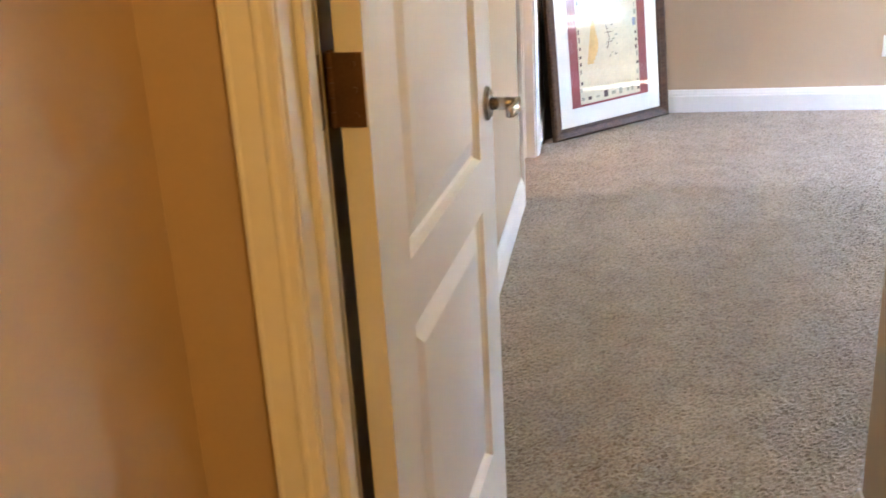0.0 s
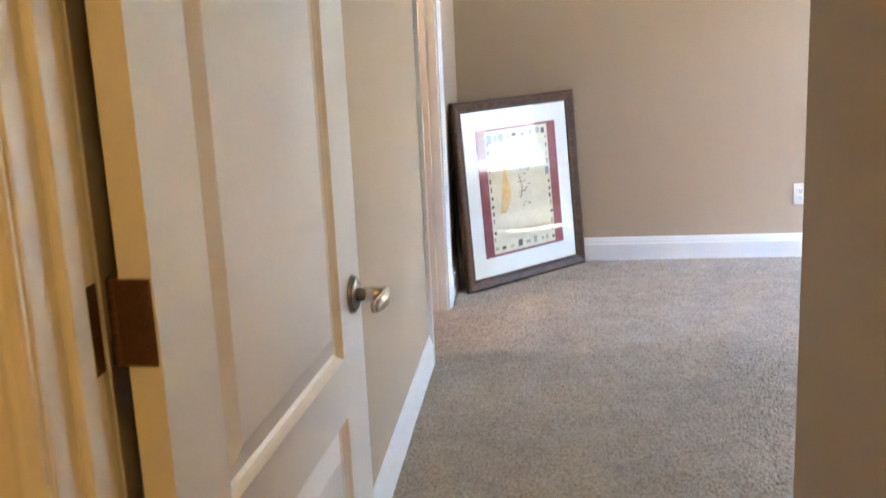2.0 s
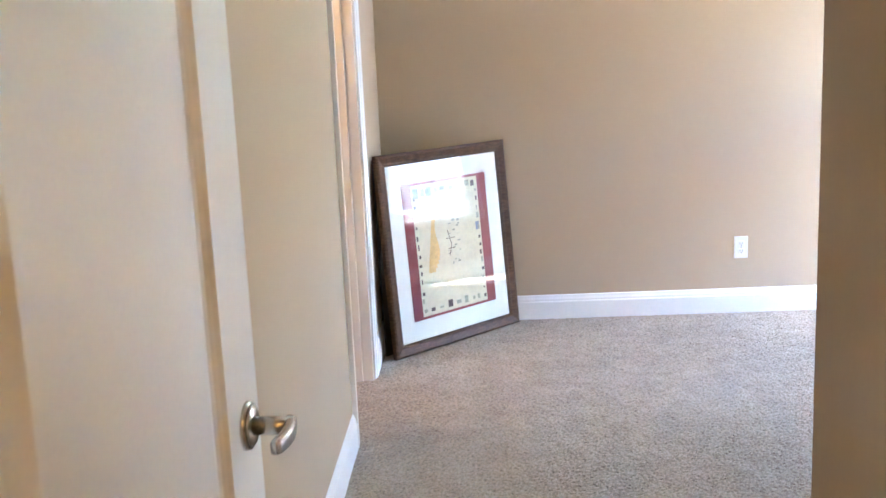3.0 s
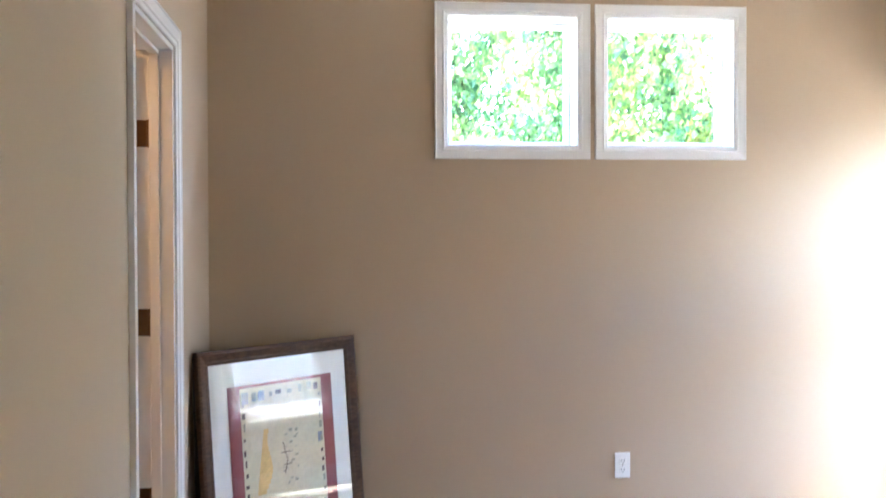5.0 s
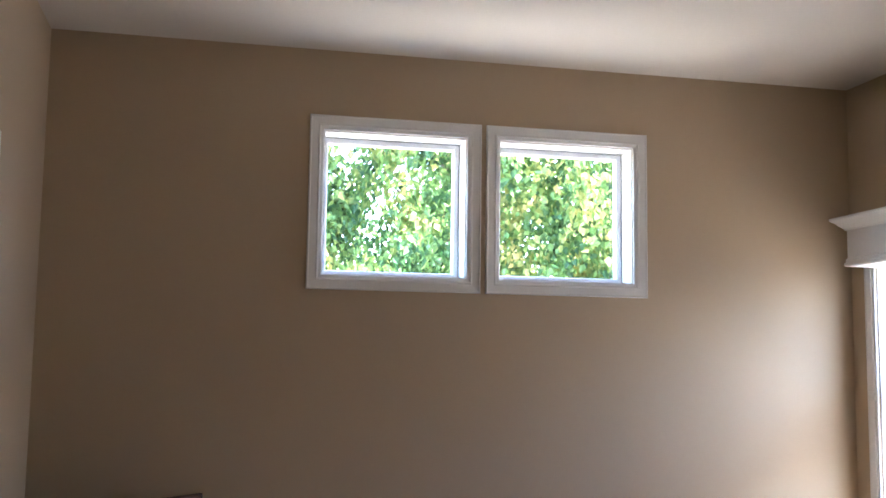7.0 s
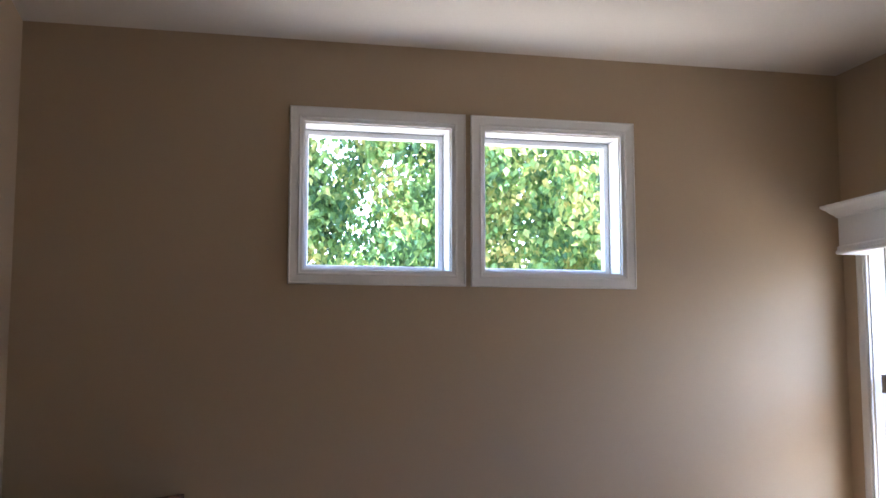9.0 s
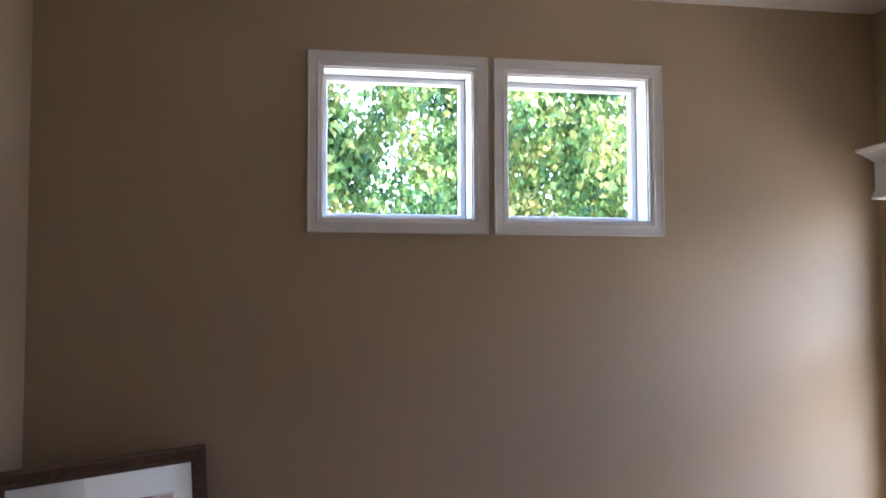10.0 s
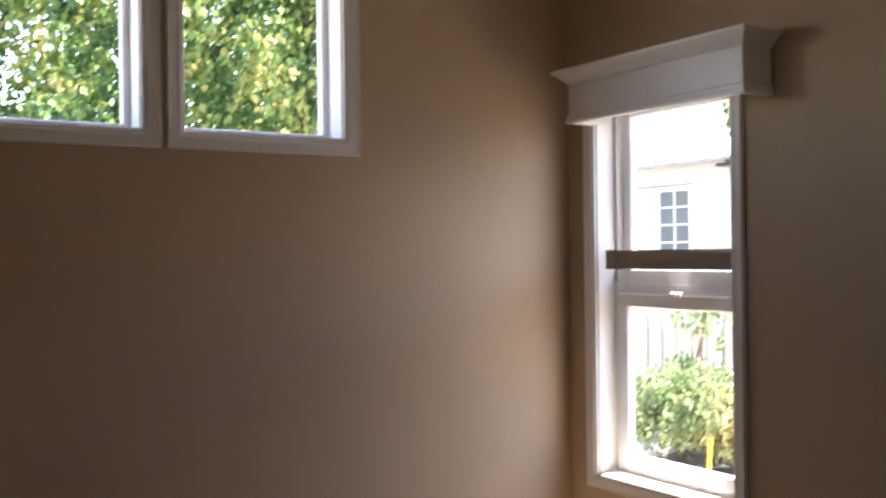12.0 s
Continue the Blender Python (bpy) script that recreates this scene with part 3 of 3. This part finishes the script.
part("board", bm, BACKING, panel)

# valance over the tall window, local x along the wall towards the camera side
VL = 0.868
val = thing("window_valance", "white wooden cornice valance over the tall window", "valance", pose(XR, 7.826, 1.868, 0, 0, -90))
bm = bmesh.new()
box(bm, 0, VL, -0.135, -0.117, 0.0, 0.20, 0.002), box(bm, 0, 0.018, -0.117, -0.001, 0.0, 0.20, 0.002), box(bm, VL - 0.018, VL, -0.117, -0.001, 0.0, 0.20, 0.002), box(bm, 0.018, VL - 0.018, -0.117, -0.001, 0.185, 0.20)
part("box_board", bm, TRIM, val)


def wrap(profile):
    """Moulding run along the valance's front and back along both ends."""
    bm = bmesh.new()
    rows = []
    for out, z in profile:
        rows.append([bm.verts.new(c) for c in ((-out, -0.001, z), (-out, -0.135 - out, z), (VL + out, -0.135 - out, z), (VL + out, -0.001, z))])
    for a, b in zip(rows, rows[1:]):
        for i in range(3):
            bm.faces.new((a[i], a[i + 1], b[i + 1], b[i]))
    bm.faces.new([r[0] for r in rows]), bm.faces.new([r[3] for r in rows])
    return bm


part("crown", wrap(((0, 0.152), (0.006, 0.152), (0.008, 0.158), (0.014, 0.164), (0.024, 0.172), (0.034, 0.184), (0.044, 0.190), (0.050, 0.196), (0.050, 0.205), (0, 0.205))), TRIM, val)
part("lower_bead", wrap(((0, 0.0), (0.006, 0.0), (0.010, 0.005), (0.010, 0.014), (0.005, 0.018), (0.005, 0.03), (0.0, 0.036))), TRIM, val)

# slatted blinds in the tall windows: local x along the wall, z from the bottom rail
BL = RW - 0.055


def slatted_blind(y1, foot, label, drawn):
    """A blind whose slats are gathered on the bottom rail or, when drawn, hang tilted down to it."""
    blind = thing("window_blind", label, "blind", pose(XR, y1 - 0.045, foot, 0, 0, -90))
    top = RZ[1] - foot
    bm = bmesh.new()
    box(bm, 0, BL, 0.006, 0.056, 0, 0.018, 0.003)
    part("bottom_rail", bm, SLAT, blind)
    if drawn:
        z, n = 0.030, int((top - 0.07) / 0.040)
        for i in range(n):
            bm = bmesh.new()
            box(bm, 0.002, BL - 0.002, -0.025, 0.025, -0.0015, 0.0015)
            slat = part("slat", bm, SLAT, blind)
            slat.matrix_local = pose(0, 0.031, z + 0.022 + 0.040 * i, 68, 0, 0)
    else:
        for i in range(12):
            bm = bmesh.new()
            box(bm, 0.002 + 0.002 * math.sin(i * 2.1), BL - 0.002, 0.006, 0.056, 0.0185 + i * 0.0047, 0.0230 + i * 0.0047)
            part("slat", bm, SLAT, blind)
    bm = bmesh.new()
    box(bm, 0, BL, 0.004, 0.058, top - 0.048, top - 0.003, 0.002)
    part("headrail", bm, VINYL, blind)
    for x in (0.12, BL - 0.12):
        bm = bmesh.new()
        rod(bm, (x, 0.031, 0.07), (x, 0.031, top - 0.048), 0.0007, n=6)
        part("ladder_cord", bm, VINYL, blind)
    bm = bmesh.new()
    rod(bm, (0.074, -0.004, -0.01), (0.074, -0.004, top - 0.038), 0.0026, n=8), rod(bm, (0.074, -0.004, -0.045), (0.074, -0.004, -0.01), 0.0050, 0.0032, n=8)
    part("pull_cord", bm, CORD, blind)


slatted_blind(RY[1], 1.302, "taupe slatted blind gathered into a stack at mid window", False)
# unseen blind, drawn low only to dim the added window
slatted_blind(SY[1], 0.96, "taupe slatted blind, unseen, added to cut the second window's light", True)

# ---- outdoors ----
GZ = -0.45
# ground is made pale so that it bounces daylight up to the ceiling
bm = bmesh.new()
n = 40
bmesh.ops.create_grid(bm, x_segments=n, y_segments=n, size=400)
for v in bm.verts:
    v.co.z = GZ
structure("ground", bm, PALE_GROUND, "bare ground, coloured pale to bounce light indoors", "ground")


def leaves(count, place, size, seed):
    """Pointed folded leaves scattered by place(rng), which returns centres."""
    rng = np.random.default_rng(seed)
    c = place(rng, count)
    k = len(c)
    s = size * rng.uniform(0.6, 1.25, (k, 1))
    along = rng.normal(0, 0.55, (k, 3)) + np.array((0, 0, -1.0))
    along /= np.linalg.norm(along, axis=1, keepdims=True)
    side = np.cross(along, rng.normal(0, 1, (k, 3)))
    side /= np.linalg.norm(side, axis=1, keepdims=True)
    up = np.cross(along, side)
    pts = np.stack((c - along * s * 0.5, c - along * s * 0.1 + side * s * 0.42 + up * s * 0.12, c + along * s * 0.18 + side * s * 0.25 + up * s * 0.1, c + along * s * 0.6,
                    c + along * s * 0.18 - side * s * 0.25 + up * s * 0.1, c - along * s * 0.1 - side * s * 0.42 + up * s * 0.12, c + along * s * 0.1), 1)
    i = np.arange(k)[:, None] * 7
    tris = np.concatenate([i + np.array(t) for t in ((0, 1, 6), (1, 2, 6), (2, 3, 6), (3, 4, 6), (4, 5, 6), (5, 0, 6))])
    return pts.reshape(-1, 3), tris


def leaf_part(name, count, place, size, seed, mat, parent, label=""):
    v, t = leaves(count, place, size, seed)
    me = bpy.data.meshes.new(name)
    me.from_pydata(v.tolist(), [], t.tolist())
    me.materials.append(mat)
    ob = new(name, me)
    ob.parent = parent
    return tagged(ob, label, kind="stuff")


def crown(cx, cy, cz, rx, ry, rz, clumps, spread):
    def place(rng, count):
        d = rng.normal(0, 1, (clumps, 3))
        d /= np.linalg.norm(d, axis=1, keepdims=True)
        cent = np.array((cx, cy, cz)) + d * rng.uniform(0.35, 1.0, (clumps, 1)) ** 0.6 * np.array((rx, ry, rz))
        pick = rng.integers(0, clumps, count)
        return cent[pick] + rng.normal(0, 1, (count, 3)) * spread * np.array((1, 1, 1.6))
    return place


def tree(name, x, y, height, place, count, size, seed, label, mat, thick=1.0):
    t = thing(name, label, "tree", pose(0, 0, 0))
    bm = bmesh.new()
    rod(bm, (x, y, GZ - 0.1), (x + 0.05, y, GZ + height * 0.4), 0.15 * thick, 0.11 * thick, 12), rod(bm, (x + 0.05, y, GZ + height * 0.39), (x, y + 0.1, GZ + height * 0.9), 0.11 * thick, 0.03 * thick, 10)
    r = random.Random(seed)
    for i in range(12):
        a, z = i * 2.4, GZ + height * r.uniform(0.3, 0.75)
        rod(bm, (x, y, z), (x + 1.5 * thick * math.cos(a), y + 1.2 * thick * math.sin(a), z + r.uniform(0.5, 1.3) * thick), 0.028 * thick, 0.006 * thick, 6)
    part("trunk", bm, BARK, t, smooth=True)
    leaf_part("crown", count, place, size, seed, mat, t)
    return t


tree("maple_tree", 4.6, 14.0, 8.4, crown(2.6, 13.0, 4.3, 4.6, 1.9, 4.4, 560, 0.11), 220000, 0.066, 5, "leafy green maple with yellowing tips behind the house", LEAF)
tree("far_tree", 3.5, 18.0, 8.0, crown(3.5, 18.0, 4.0, 7.5, 2.0, 4.6, 240, 0.40), 45000, 0.13, 6, "dense green tree further behind the maple", LEAF)
tree("garden_tree", 9.0, 11.75, 3.7, crown(9.0, 12.0, 3.0, 0.42, 0.42, 0.42, 26, 0.07), 1500, 0.075, 7, "small dark green tree in front of the neighbouring house", LEAF, 0.3)


def bush_place(rng, count):
    d = rng.normal(0, 1, (120, 3))
    d /= np.linalg.norm(d, axis=1, keepdims=True)
    cent = np.array((5.15, 9.0, 0.42)) + d * rng.uniform(0.4, 1, (120, 1)) * np.array((0.62, 0.80, 0.24))
    return cent[rng.integers(0, 120, count)] + rng.normal(0, 0.055, (count, 3))


bush = thing("garden_bush", "leafy yellow-green bush in a dark planter outside the window", "bush", pose(0, 0, 0))
bm = bmesh.new()
for i in range(9):
    a = i * 2.4
    rod(bm, (5.15, 9.0, -0.1), (5.15 + 0.45 * math.cos(a), 9.0 + 0.55 * math.sin(a), 0.35 + 0.05 * (i % 3)), 0.012, 0.004, 6)
part("stems", bm, BARK, bush)
leaf_part("foliage", 11000, bush_place, 0.045, 11, BUSH_LEAF, bush)

planter = thing("planter", "dark rectangular garden planter under the bush", "planter", pose(5.15, 9.0, GZ))
bm = bmesh.new()
box(bm, -0.36, 0.36, -0.55, 0.42, 0, 0.52, 0.015)
part("tub", bm, POT_AND_SHADE, planter)
bm = bmesh.new()
box(bm, -0.38, 0.38, -0.57, 0.44, 0.50, 0.56, 0.01)
part("rim", bm, POT_AND_SHADE, planter)
bm = bmesh.new()
box(bm, -0.16, 0.16, -0.25, 0.25, 0, 0.62, 0.05)
tagged(finish("garden_stone", bm, STONE), "pale squared garden stone beside the planter", "stone").matrix_world = pose(4.95, 9.62, GZ, 0, 0, 20)
bm = bmesh.new()
rod(bm, (0, 0, 0), (0.03, -0.05, 0.80), 0.014, n=10)
tagged(finish("garden_stake", bm, YELLOW), "thin yellow garden stake in the soil", "stake").matrix_world = pose(4.62, 8.72, GZ)

# board fence behind the bush
# the run below y = 6 is unseen, added to block low sky
fence = thing("garden_fence", "tall pale weathered board fence", "fence", pose(7.2, -6.09, GZ))
bm = bmesh.new()
box(bm, -0.009, 0.009, -0.084, 0.084, 0.0, 1.35, 0.003)
first = part("board", bm, FENCE, fence)
r = random.Random(3)
for i in range(111):
    b = first if i == 0 else new("board", first.data)
    b.parent = fence
    b.location = (r.uniform(-0.006, 0.006), 0.186 * i, r.uniform(-0.012, 0.012))
# dark sheet that puts the shade between the boards into colour
bm = bmesh.new()
box(bm, 0.055, 0.065, -0.1, 20.59, 0.02, 1.33)
part("gap_shade", bm, POT_AND_SHADE, fence, "dark sheet standing for the shade behind the boards")
for z in (0.3, 1.1):
    bm = bmesh.new()
    box(bm, 0.012, 0.05, -0.1, 20.59, z, z + 0.085)
    part("rail", bm, FENCE, fence)

saplings = thing("sapling", "thin bare-stemmed sapling in front of the fence", "sapling", pose(0, 0, 0))
bm = bmesh.new()
rod(bm, (6.4, 10.35, GZ), (6.36, 10.42, 0.55), 0.022, 0.014, 8), rod(bm, (6.36, 10.42, 0.54), (6.45, 10.3, 1.25), 0.014, 0.006, 8), rod(bm, (6.37, 10.4, 0.4), (6.1, 10.1, 0.95), 0.010, 0.004, 6), rod(bm, (6.38, 10.4, 0.2), (6.7, 10.9, 1.0), 0.010, 0.004, 6)
part("stem", bm, BARK, saplings, smooth=True)


def sapling_place(rng, count):
    c = np.array(((6.45, 10.3, 1.05), (6.1, 10.1, 0.85), (6.7, 10.9, 0.95), (6.2, 9.75, 0.75), (6.3, 9.8, 0.95)))
    return c[rng.integers(0, 5, count)] + rng.normal(0, 0.09, (count, 3))


leaf_part("foliage", 420, sapling_place, 0.06, 12, BUSH_LEAF, saplings)

# the neighbour's house
house = thing("neighbour_house", "white sided neighbouring house with a gridded window", "house", pose(10.0, 4.0, GZ))
bm = bmesh.new()
# length below local y = 0 is unseen, added to block low sky
box(bm, 0.03, 6, -15, 16, 0, 2.98)
for i in range(19):
    z = 0.157 * i
    v = [bm.verts.new(c) for c in ((0.0, -15, z), (0.0, 16, z), (0.028, 16, z + 0.157), (0.028, -15, z + 0.157))]
    bm.faces.new(v)
part("wall", bm, SIDING, house)
bm = bmesh.new()
v = [bm.verts.new(c) for c in ((-0.12, -15.5, 2.94), (-0.12, 16.5, 2.94), (3.2, 16.5, 4.6), (3.2, -15.5, 4.6), (6.5, 16.5, 2.94), (6.5, -15.5, 2.94))]
bm.faces.new((v[0], v[1], v[2], v[3])), bm.faces.new((v[3], v[2], v[4], v[5]))
part("roof", bm, ROOF, house)
bm = bmesh.new()
box(bm, -0.16, -0.10, -15.5, 16.5, 2.89, 2.945, 0.005)
part("gutter", bm, ROOF, house)
hw = new("window")
hw.parent = house
hw.location = (-0.02, 10.02, 1.25)
bm = bmesh.new()
box(bm, 0.005, 0.015, 0, 1.10, 0, 1.35)
part("pane", bm, PANE_DARK, hw)
bm = bmesh.new()
box(bm, -0.006, 0.004, 0.57, 1.08, 0.02, 1.33)
part("curtain", bm, SIDING, hw, "pale drawn curtain")
bm = bmesh.new()
box(bm, -0.24, -0.12, 9.02, 9.40, 2.82, 2.86, 0.01), box(bm, -0.20, -0.15, 9.24, 9.28, 2.86, 2.90, 0.005)
part("soffit_lamp", bm, DARK, house)
bm = bmesh.new()
for y in (-0.04, 1.08):
    box(bm, -0.02, 0.02, y, y + 0.06, -0.04, 1.39)
for z in (-0.04, 1.33):
    box(bm, -0.02, 0.02, 0.02, 1.08, z, z + 0.06)
for i in range(1, 4):
    box(bm, -0.012, 0.005, 0.28 * i - 0.011, 0.28 * i + 0.011, 0.02, 1.33)
for i in range(1, 6):
    box(bm, -0.011, 0.005, 0.02, 1.08, 0.225 * i - 0.011, 0.225 * i + 0.011)
part("frame", bm, VINYL, hw)
